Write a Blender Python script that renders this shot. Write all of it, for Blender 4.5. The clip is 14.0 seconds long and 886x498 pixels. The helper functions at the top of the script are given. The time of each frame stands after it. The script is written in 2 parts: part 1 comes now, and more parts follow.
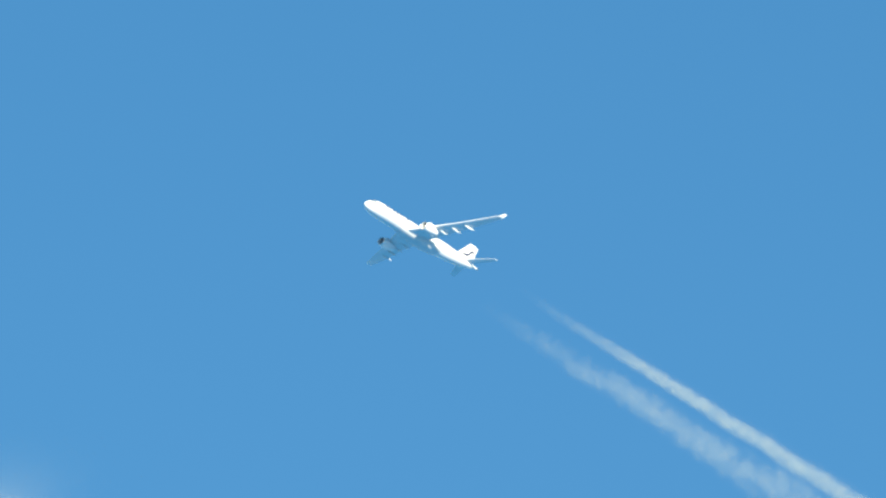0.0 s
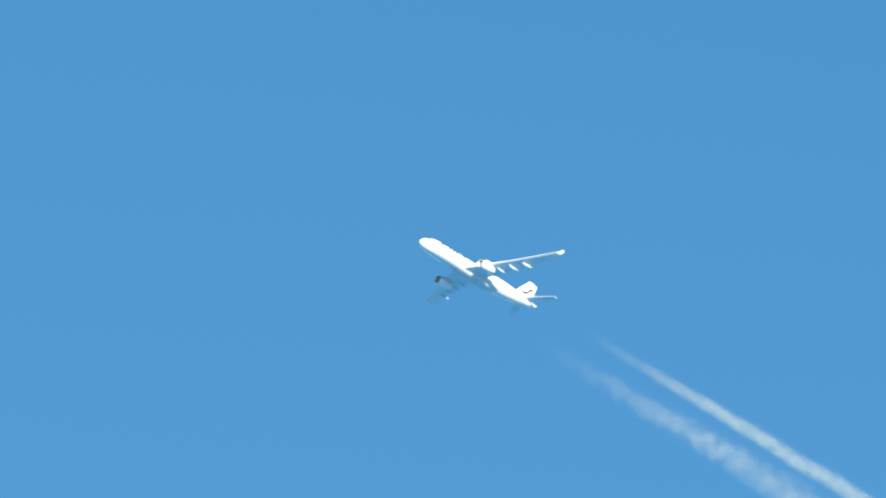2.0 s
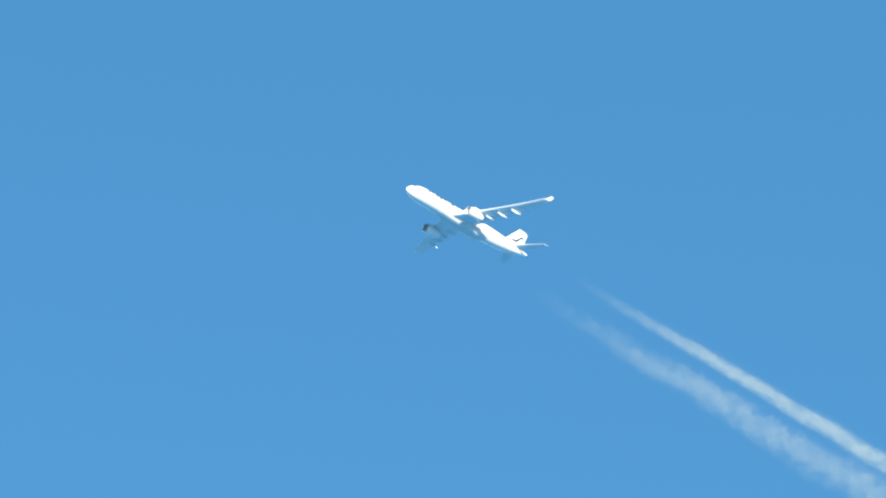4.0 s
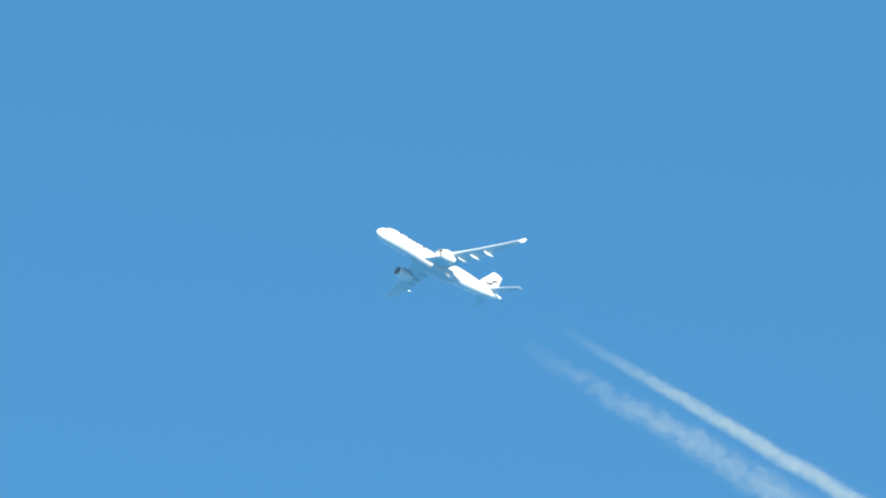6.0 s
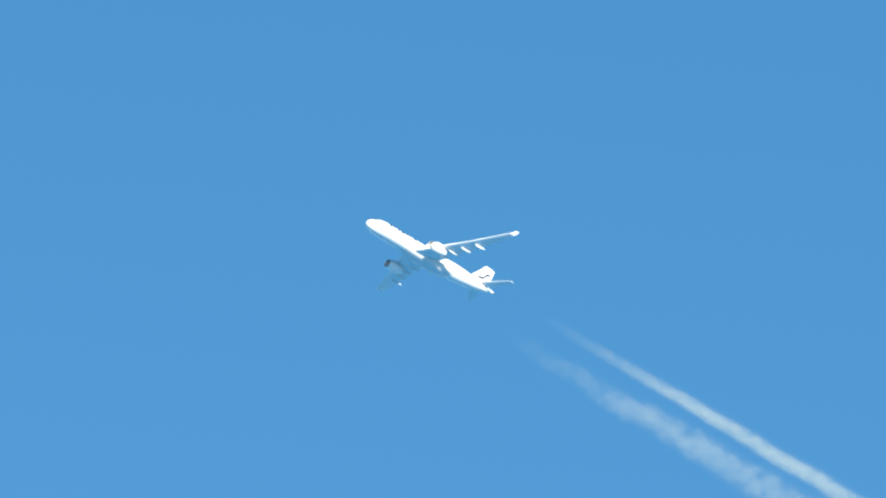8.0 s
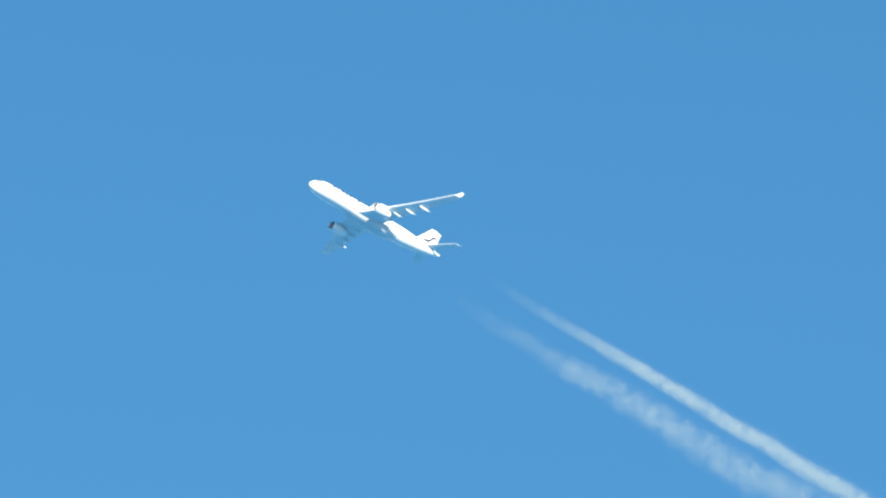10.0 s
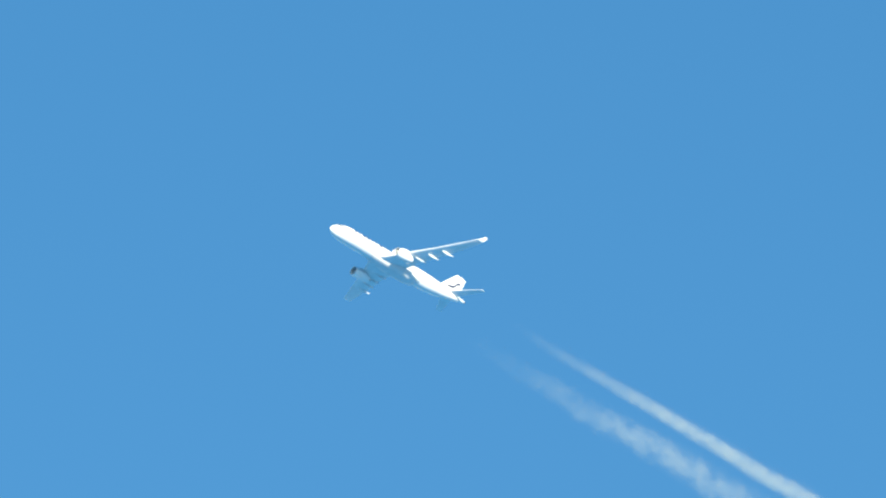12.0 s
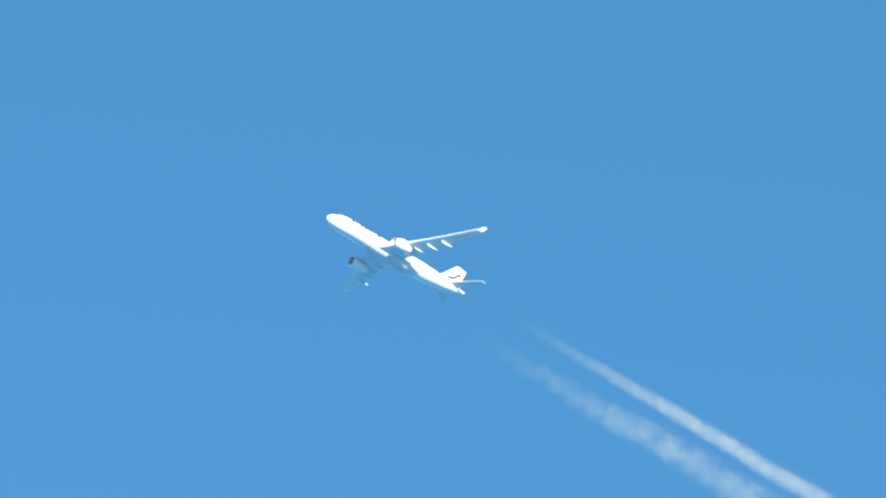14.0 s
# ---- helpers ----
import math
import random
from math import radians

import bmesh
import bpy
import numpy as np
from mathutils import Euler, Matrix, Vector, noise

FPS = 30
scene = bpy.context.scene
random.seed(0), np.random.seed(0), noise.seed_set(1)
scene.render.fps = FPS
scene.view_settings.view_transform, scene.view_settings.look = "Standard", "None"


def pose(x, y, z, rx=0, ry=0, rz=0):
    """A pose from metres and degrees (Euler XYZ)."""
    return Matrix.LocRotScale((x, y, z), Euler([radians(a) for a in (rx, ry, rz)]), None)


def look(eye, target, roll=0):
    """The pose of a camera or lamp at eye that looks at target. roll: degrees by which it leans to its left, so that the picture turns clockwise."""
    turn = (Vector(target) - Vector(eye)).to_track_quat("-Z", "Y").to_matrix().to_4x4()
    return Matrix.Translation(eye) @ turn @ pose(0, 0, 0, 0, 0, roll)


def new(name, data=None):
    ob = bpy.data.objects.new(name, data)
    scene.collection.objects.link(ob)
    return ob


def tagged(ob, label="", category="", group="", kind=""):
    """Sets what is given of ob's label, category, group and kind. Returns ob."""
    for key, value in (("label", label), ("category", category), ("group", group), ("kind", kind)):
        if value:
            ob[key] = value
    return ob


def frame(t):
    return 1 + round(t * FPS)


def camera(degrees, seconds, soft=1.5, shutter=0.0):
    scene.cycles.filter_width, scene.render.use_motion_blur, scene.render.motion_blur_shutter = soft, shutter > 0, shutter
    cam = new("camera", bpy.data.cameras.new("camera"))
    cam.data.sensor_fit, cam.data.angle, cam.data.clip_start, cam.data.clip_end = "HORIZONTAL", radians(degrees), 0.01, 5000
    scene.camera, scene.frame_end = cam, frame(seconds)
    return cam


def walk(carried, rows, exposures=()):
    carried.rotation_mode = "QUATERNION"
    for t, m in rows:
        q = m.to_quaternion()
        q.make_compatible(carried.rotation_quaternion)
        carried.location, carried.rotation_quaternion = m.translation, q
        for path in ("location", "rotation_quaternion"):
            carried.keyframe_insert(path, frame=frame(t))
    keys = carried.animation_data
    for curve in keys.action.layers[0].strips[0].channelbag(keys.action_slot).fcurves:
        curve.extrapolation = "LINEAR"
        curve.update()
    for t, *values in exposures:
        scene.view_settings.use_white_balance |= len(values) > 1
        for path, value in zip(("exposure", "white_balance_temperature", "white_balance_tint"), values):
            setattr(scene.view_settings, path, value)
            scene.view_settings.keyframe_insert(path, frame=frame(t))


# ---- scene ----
# The camera stands on the ground with a long lens and swings after an airliner.
EYE = 1.6
PATH = [
    (0.0, 27.3291, -232.0281, 0.11),
    (0.1, 27.3592, -232.0104, 0.08),
    (0.2, 27.3866, -231.9327, 0.05),
    (0.3, 27.4214, -231.9372, 0.02),
    (0.4, 27.4610, -231.9224, -0.01),
    (0.5, 27.5003, -231.9167, -0.04),
    (0.6, 27.5326, -231.9053, -0.06),
    (0.7, 27.5676, -231.8602, -0.07),
    (0.8, 27.6027, -231.7707, -0.08),
    (0.9, 27.5985, -231.7144, -0.09),
    (1.0, 27.6192, -231.6904, -0.10),
    (1.1, 27.6122, -231.6430, -0.12),
    (1.2, 27.6352, -231.5171, -0.13),
    (1.3, 27.6609, -231.3245, -0.15),
    (1.4, 27.6647, -231.1484, -0.16),
    (1.5, 27.7474, -231.0997, -0.18),
    (1.6, 27.7205, -231.0708, -0.19),
    (1.7, 27.8048, -231.0585, -0.20),
    (1.8, 27.8500, -231.0099, -0.21),
    (1.9, 27.9123, -230.9613, -0.21),
    (2.0, 27.9002, -230.9624, -0.22),
    (2.1, 27.8818, -230.9826, -0.25),
    (2.2, 27.8921, -231.0418, -0.28),
    (2.3, 27.9419, -231.0541, -0.31),
    (2.4, 28.0161, -231.0831, -0.34),
    (2.5, 28.0293, -231.0663, -0.37),
    (2.6, 28.0382, -231.0725, -0.39),
    (2.7, 28.0118, -231.0979, -0.41),
    (2.8, 27.9365, -231.0560, -0.44),
    (2.9, 27.8710, -231.0363, -0.46),
    (3.0, 27.8535, -230.8891, -0.48),
    (3.1, 27.9185, -230.7927, -0.45),
    (3.2, 27.9280, -230.7056, -0.41),
    (5.3, 28.6136, -229.7159, -0.60),
    (5.4, 28.6617, -229.6894, -0.61),
    (5.5, 28.6674, -229.6660, -0.62),
    (5.6, 28.6451, -229.6166, -0.59),
    (5.7, 28.6741, -229.5343, -0.55),
    (5.8, 28.6683, -229.5020, -0.52),
    (5.9, 28.6992, -229.5064, -0.48),
    (6.0, 28.6921, -229.4920, -0.45),
    (6.1, 28.7222, -229.4558, -0.40),
    (6.2, 28.6748, -229.4286, -0.35),
    (6.3, 28.6742, -229.3934, -0.30),
    (6.4, 28.7153, -229.4004, -0.24),
    (6.5, 28.7644, -229.3445, -0.19),
    (6.6, 28.7856, -229.3188, -0.14),
    (6.7, 28.7901, -229.2357, -0.08),
    (6.8, 28.7953, -229.1634, -0.03),
    (6.9, 28.8145, -229.1224, 0.02),
    (7.0, 28.8816, -229.0542, 0.08),
    (7.1, 28.9179, -228.8739, 0.18),
    (7.2, 28.9541, -228.6493, 0.28),
    (7.3, 28.9865, -228.2637, 0.39),
    (7.4, 28.9885, -228.2741, 0.43),
    (7.5, 28.9984, -228.3707, 0.47),
    (7.6, 28.9928, -228.5719, 0.45),
    (7.7, 29.0276, -228.6760, 0.44),
    (7.8, 29.0515, -228.6197, 0.43),
    (7.9, 29.0782, -228.6091, 0.41),
    (8.0, 29.0876, -228.6608, 0.40),
    (8.1, 29.0351, -228.6693, 0.50),
    (8.2, 28.9597, -228.6759, 0.61),
    (10.3, 29.4601, -227.8035, 0.92),
    (10.4, 29.4843, -227.7157, 1.03),
    (10.5, 29.4757, -227.5882, 1.14),
    (10.6, 29.5019, -227.5219, 1.15),
    (10.7, 29.5489, -227.4742, 1.15),
    (10.8, 29.6170, -227.4837, 1.15),
    (10.9, 29.6407, -227.5287, 1.15),
    (11.0, 29.7094, -227.4733, 1.15),
    (11.1, 29.7350, -227.4386, 1.18),
    (11.2, 29.8243, -227.2713, 1.20),
    (11.3, 29.8897, -227.1745, 1.22),
    (11.4, 29.9274, -227.1689, 1.25),
    (11.5, 29.9173, -227.2087, 1.27),
    (11.6, 29.9534, -227.1558, 1.26),
    (11.7, 29.9505, -227.0971, 1.24),
    (11.8, 29.9504, -227.0524, 1.23),
    (11.9, 29.9952, -227.0434, 1.22),
    (12.0, 29.9919, -226.9772, 1.20),
    (12.1, 30.0347, -226.8280, 1.25),
    (12.2, 30.0636, -226.6149, 1.29),
    (12.3, 30.1248, -226.4179, 1.34),
    (12.4, 30.1378, -226.4036, 1.38),
    (12.5, 30.1104, -226.4565, 1.42),
    (12.6, 30.1322, -226.4836, 1.49),
    (12.7, 30.1399, -226.4354, 1.56),
    (12.8, 30.1772, -226.3889, 1.63),
    (12.9, 30.1900, -226.4341, 1.70),
    (13.0, 30.1975, -226.4810, 1.78),
    (13.1, 30.1789, -226.5454, 1.74),
    (13.2, 30.1608, -226.4976, 1.71),
    (13.3, 30.2092, -226.4728, 1.67),
    (13.4, 30.2416, -226.4038, 1.64),
    (13.5, 30.2549, -226.3836, 1.61),
    (13.6, 30.2582, -226.3676, 1.64),
    (13.7, 30.3016, -226.2746, 1.66),
    (13.8, 30.3518, -226.1578, 1.69),
    (13.9, 30.3751, -226.0695, 1.72),
    (14.0, 30.3943, -226.0133, 1.75),
]
cam = camera(3.811, 14.0, soft=2.3)
walk(cam, [(t, pose(0, 0, EYE, 90 + tilt, 0, turn) @ pose(0, 0, 0, 0, 0, roll)) for t, tilt, turn, roll in PATH],
     exposures=[(0.0, 1.18), (0.5, 1.25), (1.5, 1.24), (2.0, 1.24), (2.5, 1.29), (3.0, 1.28), (5.5, 1.27), (6.5, 1.31), (10.5, 1.32), (14.0, 1.36)])

# The flight: level, heading +X, port side +Y, at a steady speed past the camera.
FLIGHT_START = Vector((-3198.9, -2531.0, 2126.3 + EYE))
FLIGHT_SPEED = 44.97
NOSE_UP = 1.6

# ---- light ----
SUN_HEIGHT, SUN_SIDE = 10.0, 36.0      # degrees above the horizon; degrees from +Y towards +X
world = bpy.data.worlds.new("world")
scene.world = world
world.use_nodes = True
sky = world.node_tree.nodes.new("ShaderNodeTexSky")
sky.sky_type = "NISHITA"
sky.sun_disc = False
sky.sun_elevation, sky.sun_rotation = radians(SUN_HEIGHT), radians(SUN_SIDE)
sky.altitude, sky.air_density, sky.dust_density, sky.ozone_density = 200, 1.0, 0.0, 2.0
background = world.node_tree.nodes["Background"]
background.inputs["Strength"].default_value = 0.0835
deep = world.node_tree.nodes.new("ShaderNodeHueSaturation")      # hue shifted and saturation raised for a clear, deep blue
deep.inputs["Hue"].default_value, deep.inputs["Saturation"].default_value = 0.4980, 1.297
world.node_tree.links.new(sky.outputs["Color"], deep.inputs["Color"])
world.node_tree.links.new(deep.outputs["Color"], background.inputs["Color"])

sun_data = bpy.data.lights.new("sun", "SUN")
sun_data.energy, sun_data.angle, sun_data.color = 5.0, radians(0.5), (1.0, 0.94, 0.72)
sun = new("sun", sun_data)
toward = Vector((math.sin(radians(SUN_SIDE)), math.cos(radians(SUN_SIDE)), math.tan(radians(SUN_HEIGHT)))).normalized()
sun.matrix_world = look(toward * 100, (0, 0, 0))


# ---- materials ----
def paint(name, colour, rough=0.35, metal=0.0, wear=0.12, grain=3.0, coat=0.0):
    """Painted or bare sheet metal: broad fading, fine grime along the airflow, faint dents."""
    m = bpy.data.materials.new(name)
    m.use_nodes = True
    n, l = m.node_tree.nodes, m.node_tree.links
    b = n["Principled BSDF"]
    b.inputs["Metallic"].default_value = metal
    b.inputs["Coat Weight"].default_value = coat
    co = n.new("ShaderNodeTexCoord")
    stretch = n.new("ShaderNodeMapping")
    stretch.inputs["Scale"].default_value = (0.15, 1, 1)
    l.new(co.outputs["Object"], stretch.inputs["Vector"])
    broad, fine = n.new("ShaderNodeTexNoise"), n.new("ShaderNodeTexNoise")
    broad.inputs["Scale"].default_value, broad.inputs["Detail"].default_value = 0.35, 3
    fine.inputs["Scale"].default_value, fine.inputs["Detail"].default_value = grain, 5
    l.new(co.outputs["Object"], broad.inputs["Vector"])
    l.new(stretch.outputs["Vector"], fine.inputs["Vector"])
    both = n.new("ShaderNodeMath")
    both.operation = "MULTIPLY"
    l.new(broad.outputs["Fac"], both.inputs[0])
    l.new(fine.outputs["Fac"], both.inputs[1])
    span = n.new("ShaderNodeMapRange")
    span.inputs["From Min"].default_value, span.inputs["From Max"].default_value = 0.12, 0.40
    l.new(both.outputs["Value"], span.inputs["Value"])
    mix = n.new("ShaderNodeMix")
    mix.data_type = "RGBA"
    l.new(span.outputs["Result"], mix.inputs["Factor"])
    mix.inputs["A"].default_value = (*[c * (1 - wear) for c in colour], 1)
    mix.inputs["B"].default_value = (*colour, 1)
    l.new(mix.outputs["Result"], b.inputs["Base Color"])
    gloss = n.new("ShaderNodeMapRange")
    gloss.inputs["To Min"].default_value, gloss.inputs["To Max"].default_value = rough + 0.12, rough
    l.new(fine.outputs["Fac"], gloss.inputs["Value"])
    l.new(gloss.outputs["Result"], b.inputs["Roughness"])
    bump = n.new("ShaderNodeBump")
    bump.inputs["Strength"].default_value, bump.inputs["Distance"].default_value = 0.08, 0.03
    l.new(broad.outputs["Fac"], bump.inputs["Height"])
    l.new(bump.outputs["Normal"], b.inputs["Normal"])
    return m


WHITE = paint("white_gloss_paint", (0.80, 0.80, 0.79), 0.28, coat=0.3)
# Wing grey is paler than real paint, lifted to stand in for haze.
WING_GREY = paint("light_grey_wing_paint", (0.77, 0.77, 0.77), 0.42, wear=0.15)
BELLY_GREY = paint("pale_grey_belly_paint", (0.70, 0.70, 0.70), 0.4, wear=0.15)
BARE = paint("polished_aluminium", (0.80, 0.80, 0.80), 0.22, metal=0.9)
HOT_METAL = paint("heat_stained_metal", (0.28, 0.25, 0.23), 0.4, metal=0.8, wear=0.4)
# Fan and duct greys are lightened to stand in for haze in the inlets.
FAN_HAZED = paint("haze_lightened_titanium", (0.45, 0.46, 0.48), 0.45, metal=0.2, wear=0.3)
DUCT = paint("haze_lightened_lining", (0.62, 0.63, 0.64), 0.55)
GLASS = paint("dark_window_glass", (0.02, 0.025, 0.03), 0.08)
BLUE = paint("dark_blue_paint", (0.02, 0.035, 0.11), 0.32)


def ice(name, lump, thin, thick, ragged, sparse, full):
    """Sunlit ice crystals, thick where the air carries more of them; the lumps stay where they are in the air."""
    m = bpy.data.materials.new(name)
    m.use_nodes = True
    n, l = m.node_tree.nodes, m.node_tree.links
    n.remove(n["Principled BSDF"])
    white, through_light, clear = n.new("ShaderNodeBsdfDiffuse"), n.new("ShaderNodeBsdfTranslucent"), n.new("ShaderNodeBsdfTransparent")
    flake, mix = n.new("ShaderNodeMixShader"), n.new("ShaderNodeMixShader")
    through_light.inputs["Color"].default_value = (0.78, 0.79, 0.68, 1)
    flake.inputs["Fac"].default_value = 0.5
    l.new(white.outputs["BSDF"], flake.inputs[1])
    l.new(through_light.outputs["BSDF"], flake.inputs[2])
    white.inputs["Color"].default_value = (0.78, 0.79, 0.68, 1)
    place = n.new("ShaderNodeNewGeometry")
    noise_a, noise_b = n.new("ShaderNodeTexNoise"), n.new("ShaderNodeTexNoise")
    for node, scale, detail in ((noise_a, lump, 2), (noise_b, lump * 2.6, 1)):
        node.inputs["Scale"].default_value, node.inputs["Detail"].default_value = scale, detail
        l.new(place.outputs["Position"], node.inputs["Vector"])
    blend = n.new("ShaderNodeMix")
    blend.inputs["Factor"].default_value = 0.18
    l.new(noise_a.outputs["Fac"], blend.inputs["A"])
    l.new(noise_b.outputs["Fac"], blend.inputs["B"])
    edge = n.new("ShaderNodeAttribute")
    edge.attribute_name = "edge"
    less = n.new("ShaderNodeMath")
    less.operation = "MULTIPLY_ADD"
    less.inputs[1].default_value = -ragged
    l.new(edge.outputs["Fac"], less.inputs[0])
    l.new(blend.outputs["Result"], less.inputs[2])
    span = n.new("ShaderNodeMapRange")
    span.interpolation_type = "SMOOTHSTEP"
    span.inputs["From Min"].default_value, span.inputs["From Max"].default_value = sparse, full
    span.inputs["To Min"].default_value, span.inputs["To Max"].default_value = thin, thick
    l.new(less.outputs["Value"], span.inputs["Value"])
    l.new(span.outputs["Result"], mix.inputs["Fac"])
    l.new(clear.outputs["BSDF"], mix.inputs[1])
    l.new(flake.outputs["Shader"], mix.inputs[2])
    l.new(mix.outputs["Shader"], n["Material Output"].inputs["Surface"])
    return m


ICE_PORT = ice("dense_ice_crystals", 0.26, 0.11, 0.26, 0.28, 0.24, 0.43)
ICE_STARBOARD = ice("lumpy_ice_crystals", 0.20, 0.04, 0.27, 0.26, 0.265, 0.44)
ICE_WISP = ice("thin_ice_crystals", 0.05, 0.09, 0.34, 0.24, 0.29, 0.47)


# Unseen ground, tinted bright sky blue to stand in for haze on undersides.
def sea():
    m = bpy.data.materials.new("haze_blue_bounce")
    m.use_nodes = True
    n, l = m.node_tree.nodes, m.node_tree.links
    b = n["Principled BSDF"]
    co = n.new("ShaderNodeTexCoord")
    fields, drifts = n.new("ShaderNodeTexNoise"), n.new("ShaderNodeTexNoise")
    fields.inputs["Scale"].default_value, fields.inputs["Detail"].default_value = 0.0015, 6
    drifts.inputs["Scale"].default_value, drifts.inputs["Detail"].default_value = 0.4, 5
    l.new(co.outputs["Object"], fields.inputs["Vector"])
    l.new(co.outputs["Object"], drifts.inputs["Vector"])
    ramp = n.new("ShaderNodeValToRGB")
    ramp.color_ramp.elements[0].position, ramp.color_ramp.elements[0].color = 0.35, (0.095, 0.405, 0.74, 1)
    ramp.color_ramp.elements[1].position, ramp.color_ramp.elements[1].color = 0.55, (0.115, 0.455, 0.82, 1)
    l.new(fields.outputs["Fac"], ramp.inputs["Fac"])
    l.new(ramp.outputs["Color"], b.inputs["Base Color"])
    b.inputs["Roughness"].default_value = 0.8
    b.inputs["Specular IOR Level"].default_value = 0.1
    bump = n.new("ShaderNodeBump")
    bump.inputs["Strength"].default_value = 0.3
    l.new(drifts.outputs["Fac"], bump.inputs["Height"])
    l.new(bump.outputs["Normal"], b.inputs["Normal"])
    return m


# ---- mesh helpers ----
def part(name, bm, material, parent=None, label="", smooth=True, sharp=40):
    me = bpy.data.meshes.new(name)
    bmesh.ops.recalc_face_normals(bm, faces=bm.faces)
    for f in bm.faces:
        f.smooth = smooth
    for e in bm.edges:
        if len(e.link_faces) == 2 and e.calc_face_angle(0) > radians(sharp):
            e.smooth = False
    bm.to_mesh(me)
    bm.free()
    me.materials.append(material)
    ob = new(name, me)
    if parent:
        ob.parent = parent
    if label:
        tagged(ob, label)
    return ob


def loft(rings, closed_ends=True):
    """A skin over rings of equally many points, in order along the body."""
    bm = bmesh.new()
    made = [[bm.verts.new(p) for p in ring] for ring in rings]
    k = len(rings[0])
    for a, b in zip(made, made[1:]):
        for i in range(k):
            bm.faces.new((a[i], a[(i + 1) % k], b[(i + 1) % k], b[i]))
    if closed_ends:
        bm.faces.new(made[0])
        bm.faces.new(made[-1])
    return bm


def smooth_step(a, b, x):
    t = min(1, max(0, (x - a) / (b - a)))
    return t * t * (3 - 2 * t)


# ---- airliner ----
RADIUS, LENGTH = 2.82, 63.0


def hull(x):
    """Half-width, half-height and axis height of the fuselage x metres from the nose (x negative aft)."""
    d = -x
    r, axis = RADIUS, 0.0
    if d < 8.5:
        t = d / 8.5
        r = RADIUS * (1 - (1 - t) ** 2.1) ** 0.60
        axis = -0.62 * (1 - t) ** 1.7
    elif d > 41:
        t = (d - 41) / (LENGTH - 41)
        r = RADIUS * (1 - t ** 1.7) + 0.30 * t
        axis = (2.82 - 1.30 * t ** 1.6) - r
    return r * (1 - 0.06 * smooth_step(44, 60, d)), r, axis


def on_hull(x, angle, out=0.0):
    """A point of the skin; angle in degrees from port (+Y) up."""
    w, h, axis = hull(x)
    a = radians(angle)
    return Vector((x, (w + out) * math.cos(a), axis + (h + out) * math.sin(a)))


def hull_patch(bm, x0, x1, a0, a1, out=0.025, steps=(3, 3), lean=0.0):
    """A thin raised piece on the skin between two stations and two angles."""
    nx, na = steps
    top, low = [], []
    for i in range(nx + 1):
        for store, o in ((top, out), (low, -0.03)):
            row = []
            for j in range(na + 1):
                u, v = i / nx, j / na
                row.append(bm.verts.new(on_hull(x0 + (x1 - x0) * u + lean * v, a0 + (a1 - a0) * v, o)))
            store.append(row)
    for i in range(nx):
        for j in range(na):
            bm.faces.new((top[i][j], top[i + 1][j], top[i + 1][j + 1], top[i][j + 1]))
    for i in range(nx):
        bm.faces.new((top[i][0], top[i + 1][0], low[i + 1][0], low[i][0]))
        bm.faces.new((top[i][na], top[i + 1][na], low[i + 1][na], low[i][na]))
    for j in range(na):
        bm.faces.new((top[0][j], top[0][j + 1], low[0][j + 1], low[0][j]))
        bm.faces.new((top[nx][j], top[nx][j + 1], low[nx][j + 1], low[nx][j]))


def foil(lead, chord, thick, across, camber=0.0, n=14):
    """A ring in the shape of a wing section: lead edge point, chord aft along -X; across: the direction of its thickness."""
    ring = []
    for i in range(2 * n):
        s = i / n
        c = 0.5 * (1 - math.cos(math.pi * s)) if s <= 1 else 0.5 * (1 - math.cos(math.pi * (2 - s)))
        c = min(max(c, 0.0), 1.0)
        t = 5 * thick * (0.2969 * math.sqrt(c) - 0.126 * c - 0.3516 * c ** 2 + 0.2843 * c ** 3 - 0.1015 * c ** 4) + 0.003
        side = 1 if s <= 1 else -1
        bend = camber * 4 * c * (1 - c)
        ring.append(Vector(lead) + Vector((-c * chord, 0, 0)) + Vector(across) * chord * (side * t + bend))
    return ring


def wing_at(y):
    """Lead edge x, chord and height of the wing y metres from the centre line."""
    lead = -21.0 - (y - 2.8) * 0.632
    if y < 9.5:
        trail = -32.4 - (y - 2.8) * 0.16
    else:
        trail = -33.47 - (y - 9.5) * 0.345
    u = max(0, (y - 2.8) / 26.2)
    return lead, lead - trail, -2.05 + 1.9 * u + 2.0 * u * u


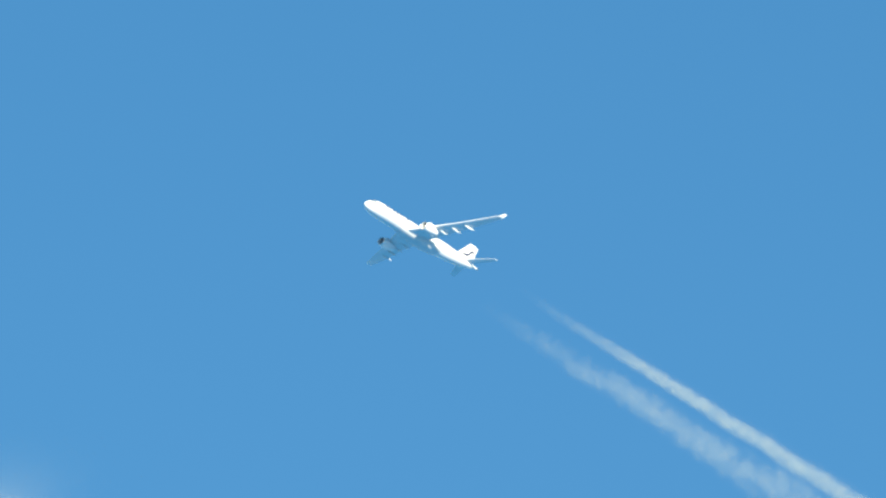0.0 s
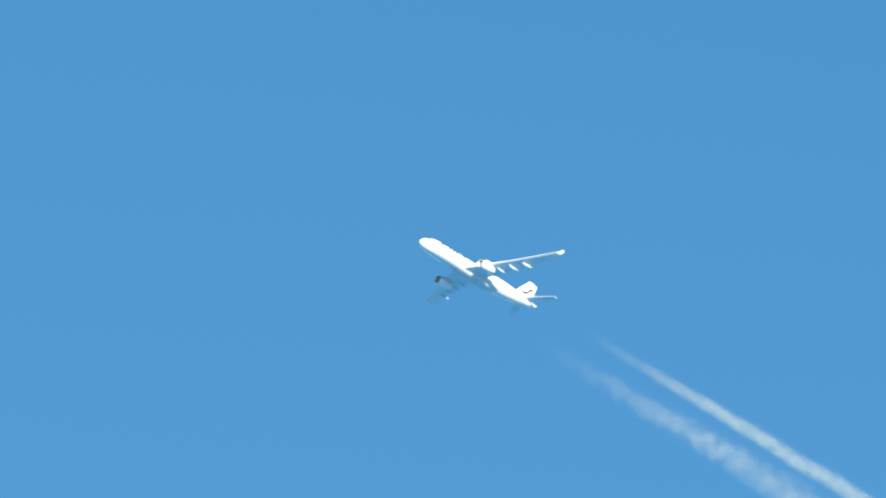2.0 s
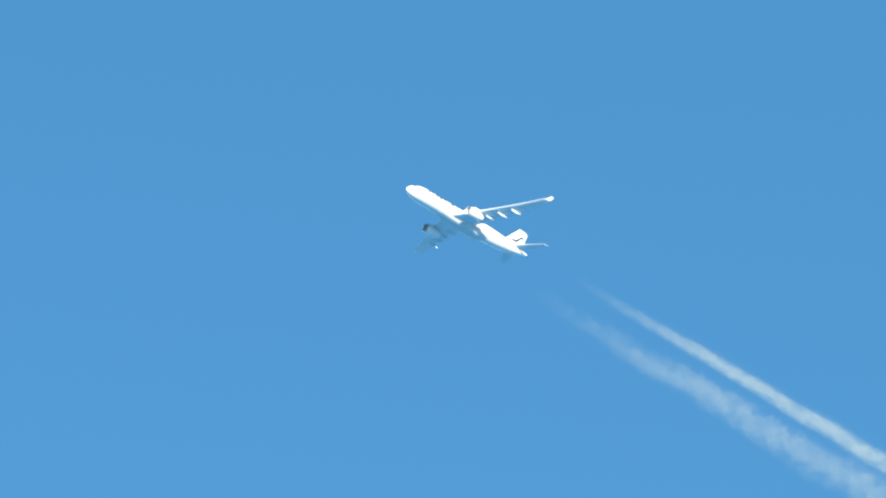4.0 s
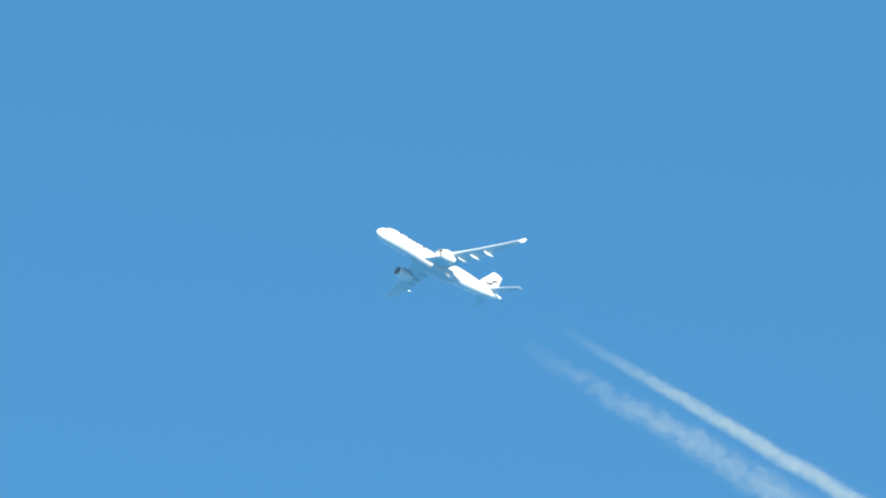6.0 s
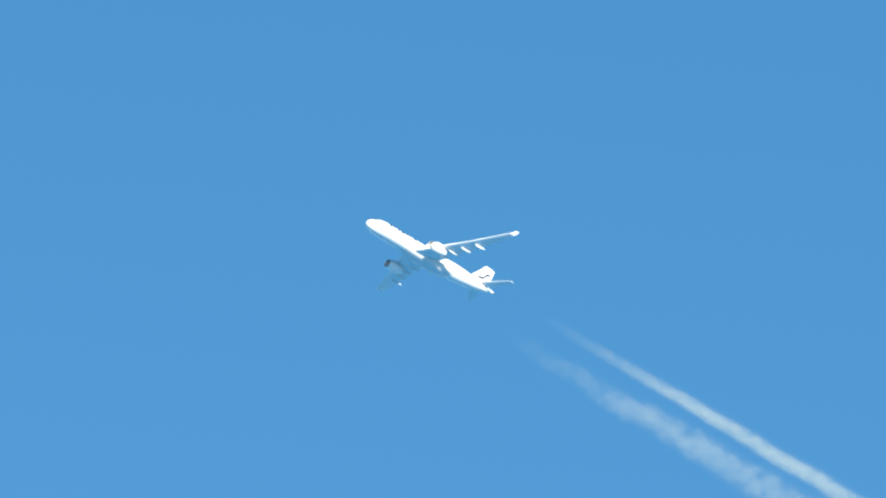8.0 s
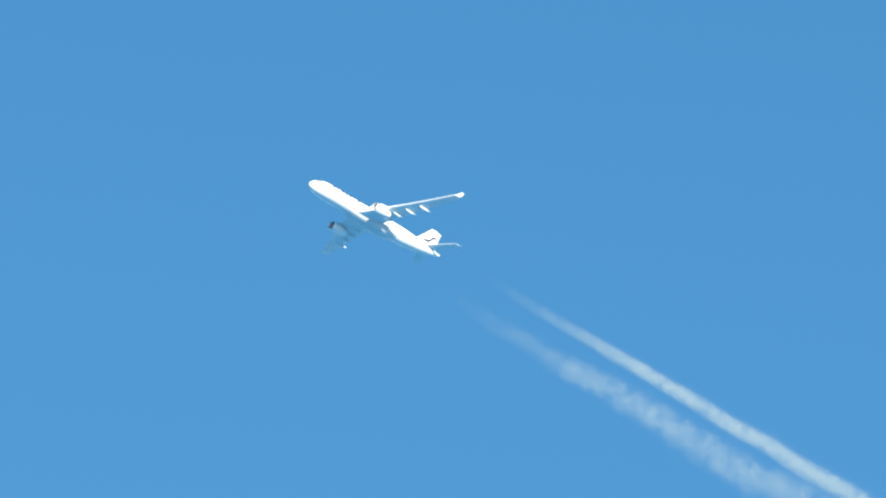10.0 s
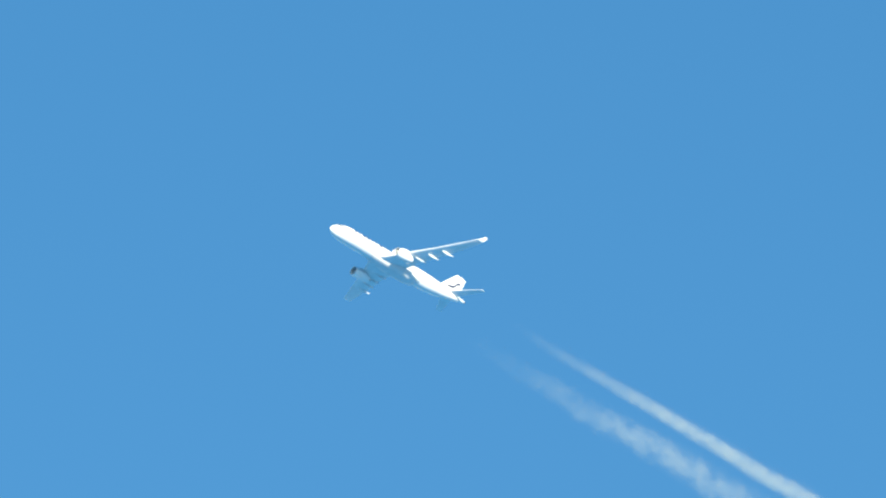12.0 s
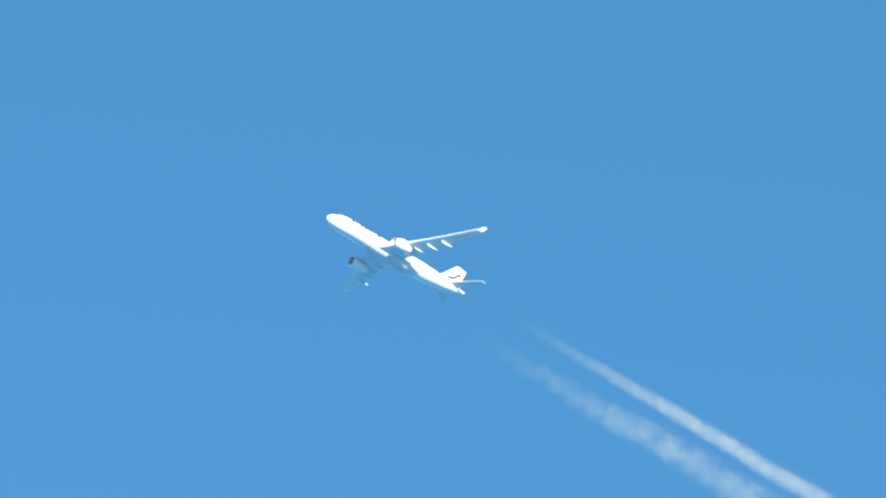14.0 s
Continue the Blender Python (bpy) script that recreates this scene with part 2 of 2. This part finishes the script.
def wing(side, root):
    rings = []
    for y in (1.2, 2.8, 4.5, 6.5, 8.2, 9.5, 12, 15, 18, 21, 24, 26.5, 28.4, 29.0):
        lead, chord, z = wing_at(y)
        thick = 0.12 - 0.055 * min(1, y / 14)
        twist = 0.05 - 0.08 * y / 29
        rings.append([p + Vector((0, 0, twist * (p.x - lead + chord * 0.3) * -1)) for p in foil((lead, side * y, z), chord, thick, (0, 0, 1), 0.012)])
    w = part("wing", loft(rings), WING_GREY, root, "swept light grey metal wing")
    # winglet: blends out and up from the tip
    rings = []
    for u in (0, 0.12, 0.3, 0.6, 0.9, 1.0):
        lead, chord, z = wing_at(29.0)
        across = Vector((0, -side * math.sin(min(1, u * 2.2) * 1.05), math.cos(min(1, u * 2.2) * 1.05)))
        rings.append(foil((lead - 0.25 - 2.3 * u, side * (28.95 + 1.15 * u ** 0.75), z + 0.02 + 1.45 * u ** 1.25), chord * (0.92 - 0.46 * u), 0.09, across))
    part("winglet", loft(rings), WHITE, w, "white upturned wing tip")
    # canoe-shaped covers of the flap tracks
    for y, back in ((6.3, 0.5), (10.4, 0.8), (14.2, 1.3), (18.3, 1.7)):
        lead, chord, z = wing_at(y)
        front, end = lead - chord * 0.38, lead - chord - back
        rings = []
        for i in range(11):
            u = i / 10
            r = 0.27 * max(0.05, math.sin(math.pi * (0.04 + 0.93 * u ** 0.8))) ** 0.75
            x = front + (end - front) * u
            zc = z - 0.34 + 0.22 * u - 0.14 * math.sin(math.pi * u)
            rings.append([Vector((x, side * y + 0.62 * r * math.cos(a), zc + 1.25 * r * math.sin(a))) for a in [math.tau * k / 12 for k in range(12)]])
        part("flap_track_fairing", loft(rings), WHITE, w, "white canoe-shaped cover under the trailing edge")
    return w


def turned(profile, centre, n=36, ends=False):
    """A body of revolution about the X axis through centre, from (x, radius) pairs."""
    rings = [[Vector(centre) + Vector((x, r * math.cos(a), r * math.sin(a))) for a in [math.tau * k / n for k in range(n)]] for x, r in profile]
    return loft(rings, ends)


def engine(side, root):
    c = (-20.9, side * 9.37, -3.1)
    cowl = [(-0.26, 1.38), (-0.25, 1.51), (-1.2, 1.58), (-2.6, 1.60), (-4.2, 1.52), (-5.6, 1.34), (-7.0, 1.06), (-7.0, 1.01), (-5.8, 1.16), (-5.5, 1.19)]
    e = part("engine", turned(cowl, c), WHITE, root, "white engine nacelle under the wing")
    lip = [(-0.25, 1.24), (-0.08, 1.28), (0.0, 1.36), (-0.04, 1.43), (-0.25, 1.515), (-0.27, 1.50), (-0.27, 1.26), (-0.25, 1.24)]
    part("inlet_lip", turned(lip, c), BARE, e, "bare polished metal lip")
    part("inlet_duct", turned([(-0.25, 1.25), (-0.6, 1.21), (-1.2, 1.22), (-1.55, 1.24), (-1.55, 1.30), (-0.6, 1.32), (-0.27, 1.36)], c), DUCT, e, "grey perforated lining inside the inlet, lightened to stand in for haze")
    fan = bmesh.new()
    for k in range(22):
        a, b = math.tau * k / 22, math.tau * (k + 0.8) / 22
        p = [fan.verts.new(Vector(c) + Vector((-0.8 - dx, r * math.cos(t), r * math.sin(t)))) for r, t, dx in ((0.35, a, 0), (1.22, a, 0), (1.22, b, 0.22), (0.35, b, 0.12))]
        fan.faces.new(p)
    part("fan", fan, FAN_HAZED, e, "grey titanium fan blades inside the inlet, lightened to stand in for haze", smooth=False)
    part("fan_disc", turned([(-1.1, 1.22), (-1.12, 0.0001)], c, ends=False), FAN_HAZED, e)
    part("spinner", turned([(-1.05, 0.40), (-0.75, 0.36), (-0.5, 0.22), (-0.34, 0.02)], c, 20, True), FAN_HAZED, e)
    part("exhaust_cone", turned([(-5.4, 0.62), (-6.6, 0.58), (-7.4, 0.40), (-8.2, 0.05)], c, 24, True), HOT_METAL, e, "heat-stained metal exhaust cone")
    part("nozzle_wall", turned([(-5.5, 1.2), (-5.5, 0.55)], c, 24), HOT_METAL, e)
    # pylon
    rings = []
    for u in (0, 0.25, 0.5, 0.75, 1):
        z = -3.15 + 1.35 + u * 1.35
        rings.append(foil((-22.0 - 2.4 * u, side * 9.37, z), 7.2 - 0.4 * u, 0.055, (0, 1, 0)))
    part("pylon", loft(rings), WHITE, root, "thin white engine pylon")
    return e


def airliner():
    root = tagged(new("airliner"), "white twin-engine passenger jet cruising ahead of its contrails", "airplane")
    root.empty_display_size = 5
    stations = [0.02, 0.12, 0.3, 0.6, 1.0, 1.6, 2.3, 3.2, 4.3, 5.6, 7.0, 8.5] + [8.5 + (41 - 8.5) * i / 10 for i in range(1, 11)] + [41 + (LENGTH - 41) * i / 14 for i in range(1, 15)]
    rings = []
    for d in stations:
        rings.append([on_hull(-d, 360 * k / 48) for k in range(48)])
    body = part("fuselage", loft(rings), WHITE, root, "glossy white tube fuselage")
    # belly fairing round the wing roots
    rings = []
    for i in range(15):
        u = i / 14
        x = -17.5 - 23.5 * u
        s = (1 - abs(2 * u - 1) ** (1.8 if u < 0.5 else 3.4)) ** 0.8 if 0 < u < 1 else 0.02
        w, low = 2.3 + 1.0 * s, 2.45 + 1.35 * s
        rings.append([Vector((x, w * math.copysign(abs(math.cos(a)) ** 0.6, math.cos(a)), -0.35 + (low - 0.35) * math.sin(a) * (1 if math.sin(a) < 0 else 0.25))) for a in [math.tau * k / 32 for k in range(32)]])
    part("belly_fairing", loft(rings), BELLY_GREY, root, "pale grey bulged fairing between the wings")
    wing(1, root)
    wing(-1, root)
    engine(1, root)
    engine(-1, root)
    # fin, with its rudder and a plain bent emblem on each side
    def fin_at(z):
        u = (z - 2.0) / 7.6
        return -50.6 - 8.7 * u, 9.6 - 5.2 * u
    rings = [foil((fin_at(z)[0], 0, z), fin_at(z)[1] * 0.70, 0.085, (0, 1, 0)) for z in (1.8, 3, 5, 7, 8.3, 9.2, 9.55)]
    for ring, z in zip(rings, (1.8, 3, 5, 7, 8.3, 9.2, 9.55)):
        lead, chord = fin_at(z)
        for p in ring:
            c = (lead - p.x) / (chord * 0.70)
            p.y = math.copysign(max(abs(p.y), 0.012 * chord * min(1, 4 * c)), p.y)
    fin = part("fin", loft(rings), WHITE, root, "white swept tail fin")
    rings = [foil((fin_at(z)[0] - fin_at(z)[1] * 0.708, 0, z), fin_at(z)[1] * 0.29, 0.07, (0, 1, 0)) for z in (2.7, 4.5, 6.5, 8.0, 9.25)]
    part("rudder", loft(rings), WHITE, fin)
    for side in (1, -1):
        bm = bmesh.new()
        line = [(-54.3, 3.75, 0.05), (-55.6, 3.85, 0.24), (-57.4, 4.25, 0.28), (-58.5, 5.15, 0.34), (-59.4, 6.15, 0.34), (-60.3, 6.6, 0.28), (-61.1, 6.5, 0.26), (-61.7, 6.05, 0.06)]
        rows = []
        for x, z, h in line:
            lead, chord = fin_at(z)
            c = max(0.05, (lead - x) / chord)
            y = chord * 0.075 * math.sin(math.pi * min(0.98, c) ** 0.7) ** 0.7 * 0.75 + 0.06
            rows.append([bm.verts.new((x, side * yy, z + dz)) for yy, dz in ((y, -h - 0.06), (y, h + 0.06), (0.02, h + 0.06), (0.02, -h - 0.06))])
        for a, b in zip(rows, rows[1:]):
            for i in range(4):
                bm.faces.new((a[i], a[(i + 1) % 4], b[(i + 1) % 4], b[i]))
        bm.faces.new(rows[0])
        bm.faces.new(rows[-1])
        part("emblem", bm, BLUE, fin, "dark blue bent stripe", smooth=False)
    # tailplanes
    for side in (1, -1):
        rings = []
        for y in (0.4, 1.5, 4, 7, 9.2, 9.75):
            u = y / 9.7
            rings.append(foil((-53.2 - 7.3 * u, side * y, 0.98 + 0.17 * u), 5.2 - 3.0 * u, 0.065, (0, 0, 1)))
        part("tailplane", loft(rings), WING_GREY, root, "light grey swept tailplane")
    part("exhaust_cap", turned([(-62.6, 0.30), (-63.1, 0.26), (-63.5, 0.20), (-63.3, 0.12)], (0, 0, hull(-62.9)[2]), 20, True), HOT_METAL, root, "bare metal tail exhaust")
    # cockpit panes, cabin windows, doors, lettering as plain bars
    for side in (1, -1):
        at = (lambda a: a) if side > 0 else (lambda a: 180 - a)
        for x0, x1, a0, a1 in ((-1.75, -2.75, 62, 86), (-2.05, -3.0, 38, 59), (-2.6, -3.6, 20, 36)):
            bm = bmesh.new()
            hull_patch(bm, x0, x1, at(a0), at(a1), lean=-0.35)
            part("cockpit_pane", bm, GLASS, root, "dark cockpit window pane")
        bm = bmesh.new()
        for k in range(76):
            x = -8.2 - 0.533 * k * 1.16
            if any(abs(x - d) < 0.9 for d in (-16.5, -33.5)) or x < -54:
                continue
            hull_patch(bm, x, x - 0.26, at(7), at(14), 0.012, (1, 2))
        tagged(part("cabin_windows", bm, GLASS, root, "row of small dark cabin windows"), kind="stuff")
        for x in (-5.6, -17.0, -34.0, -51.5):
            bm = bmesh.new()
            hull_patch(bm, x, x - 1.07, at(-8), at(30), 0.02, (2, 6))
            part("cabin_door", bm, WHITE, root)
        for k, (length, a0, a1) in enumerate(((1.2, 20, 54), (0.5, 20, 54), (1.3, 20, 54), (1.3, 20, 54), (1.3, 20, 54), (0.5, 20, 54), (1.3, 20, 54))):
            x = -8.4 - 1.95 * k
            bm = bmesh.new()
            hull_patch(bm, x, x - length, at(a0), at(a1), 0.02, (2, 4), -0.5)
            part("lettering_bar", bm, BLUE, root, "plain dark blue bar of fuselage lettering")
    return root


# ---- contrails ----
def crystal_cloud(name, centres, sizes, edge, material):
    """A great many small loose ice plates in one mesh."""
    n = len(centres)
    first = np.random.normal(size=(n, 3))
    first /= np.linalg.norm(first, axis=1)[:, None]
    second = np.cross(first, np.random.normal(size=(n, 3)))
    second /= np.linalg.norm(second, axis=1)[:, None]
    verts = np.empty((n, 3, 3))
    for k, (u, v) in enumerate(((1.0, 0.0), (-0.5, 0.87), (-0.5, -0.87))):
        verts[:, k] = centres + (first * u + second * v) * (sizes * np.random.uniform(0.7, 1.3, n))[:, None]
    me = bpy.data.meshes.new(name)
    me.vertices.add(3 * n)
    me.vertices.foreach_set("co", verts.reshape(-1))
    me.loops.add(3 * n)
    me.loops.foreach_set("vertex_index", np.arange(3 * n, dtype=np.int32))
    me.polygons.add(n)
    me.polygons.foreach_set("loop_start", np.arange(0, 3 * n, 3, dtype=np.int32))
    me.update(calc_edges=True)
    a = me.attributes.new("edge", "FLOAT", "POINT")
    a.data.foreach_set("value", np.repeat(edge, 3).astype(np.float32))
    me.materials.append(material)
    return new(name, me)


def contrail(side, flakes, height, climb, start_radius, spread, material, label):
    """One engine's trail, in the airliner's own space: it thickens behind the engine, sinks a little and widens."""
    first, last = 74.0, 380.0
    d = np.linspace(first, last, 4000)
    radius = start_radius + spread * (d - 92).clip(0)
    dense = radius * ((d - first) / 80).clip(0, 1) ** 1.6 * ((last - d) / 60).clip(0, 1)
    total = np.cumsum(dense)
    along = np.interp(np.random.uniform(0, total[-1], flakes), total, d)
    r = start_radius + spread * (along - 92).clip(0)
    # the axis wanders a little and the rim is uneven
    phase = np.random.uniform(0, 6.28, 4)
    sway = 0.06 * r * (np.sin(along / 7.0 + phase[0]) + np.sin(along / 17.0 + phase[1]))
    heave = 0.06 * r * (np.sin(along / 5.5 + phase[2]) + np.sin(along / 13.0 + phase[3]))
    turn = np.random.uniform(0, math.tau, flakes)
    reach = np.sqrt(np.random.uniform(0, 1, flakes)) * 0.82
    off = np.stack([np.cos(turn), np.sin(turn)], 1) * reach[:, None] + np.random.normal(size=(flakes, 2)) * 0.13
    off[:, 1] += np.where(np.random.uniform(0, 1, flakes) < 0.16, np.abs(np.random.normal(size=flakes)) * 0.42, 0)      # thin haze drifting off the top
    reach = np.hypot(off[:, 0], off[:, 1]).clip(0, 1.15)
    sink = height + climb * (along - 92)
    centres = np.stack([-along, side * 9.4 + sway + off[:, 0] * r, sink + heave + off[:, 1] * r], 1)
    sizes = np.random.uniform(0.04, 0.072, flakes)
    ob = crystal_cloud("contrail", centres, sizes, reach, material)
    return tagged(ob, label, "contrail", "contrails of the airliner", "stuff")


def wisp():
    """A shred of thin cloud, placed to show low in the first view's left corner."""
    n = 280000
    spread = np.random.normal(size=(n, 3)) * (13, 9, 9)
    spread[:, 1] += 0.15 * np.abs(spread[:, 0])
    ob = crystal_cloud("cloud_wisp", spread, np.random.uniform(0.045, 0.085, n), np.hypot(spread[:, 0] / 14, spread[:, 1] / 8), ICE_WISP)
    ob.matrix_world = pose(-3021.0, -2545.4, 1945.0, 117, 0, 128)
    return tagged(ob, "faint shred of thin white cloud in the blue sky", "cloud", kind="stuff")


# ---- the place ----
# Added unseen sheet that throws blue light up onto the airliner.
def bounce_ground():
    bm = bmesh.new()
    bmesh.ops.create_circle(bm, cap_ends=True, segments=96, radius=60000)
    return tagged(part("bounce_sheet", bm, sea(), smooth=False), "unseen ground sheet, sky-blue to bounce haze-coloured light upward, reaching the horizon", "sea", kind="structure")


bounce_ground()
plane = airliner()
trail_port = contrail(1, 800000, -4.75, 0.0015, 2.3, 0.011, ICE_PORT, "narrow dense white contrail behind the airliner's engine")
trail_starboard = contrail(-1, 900000, -3.3, 0.002, 4.0, 0.028, ICE_STARBOARD, "broad lumpy translucent white contrail behind the airliner's engine")
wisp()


def motions():
    flight = [(t, pose(*(FLIGHT_START + Vector((FLIGHT_SPEED * t, 0, 0))), 0, -NOSE_UP, 0)) for t in range(15)]
    walk(plane, flight)
    walk(trail_port, flight)
    walk(trail_starboard, flight)


motions()
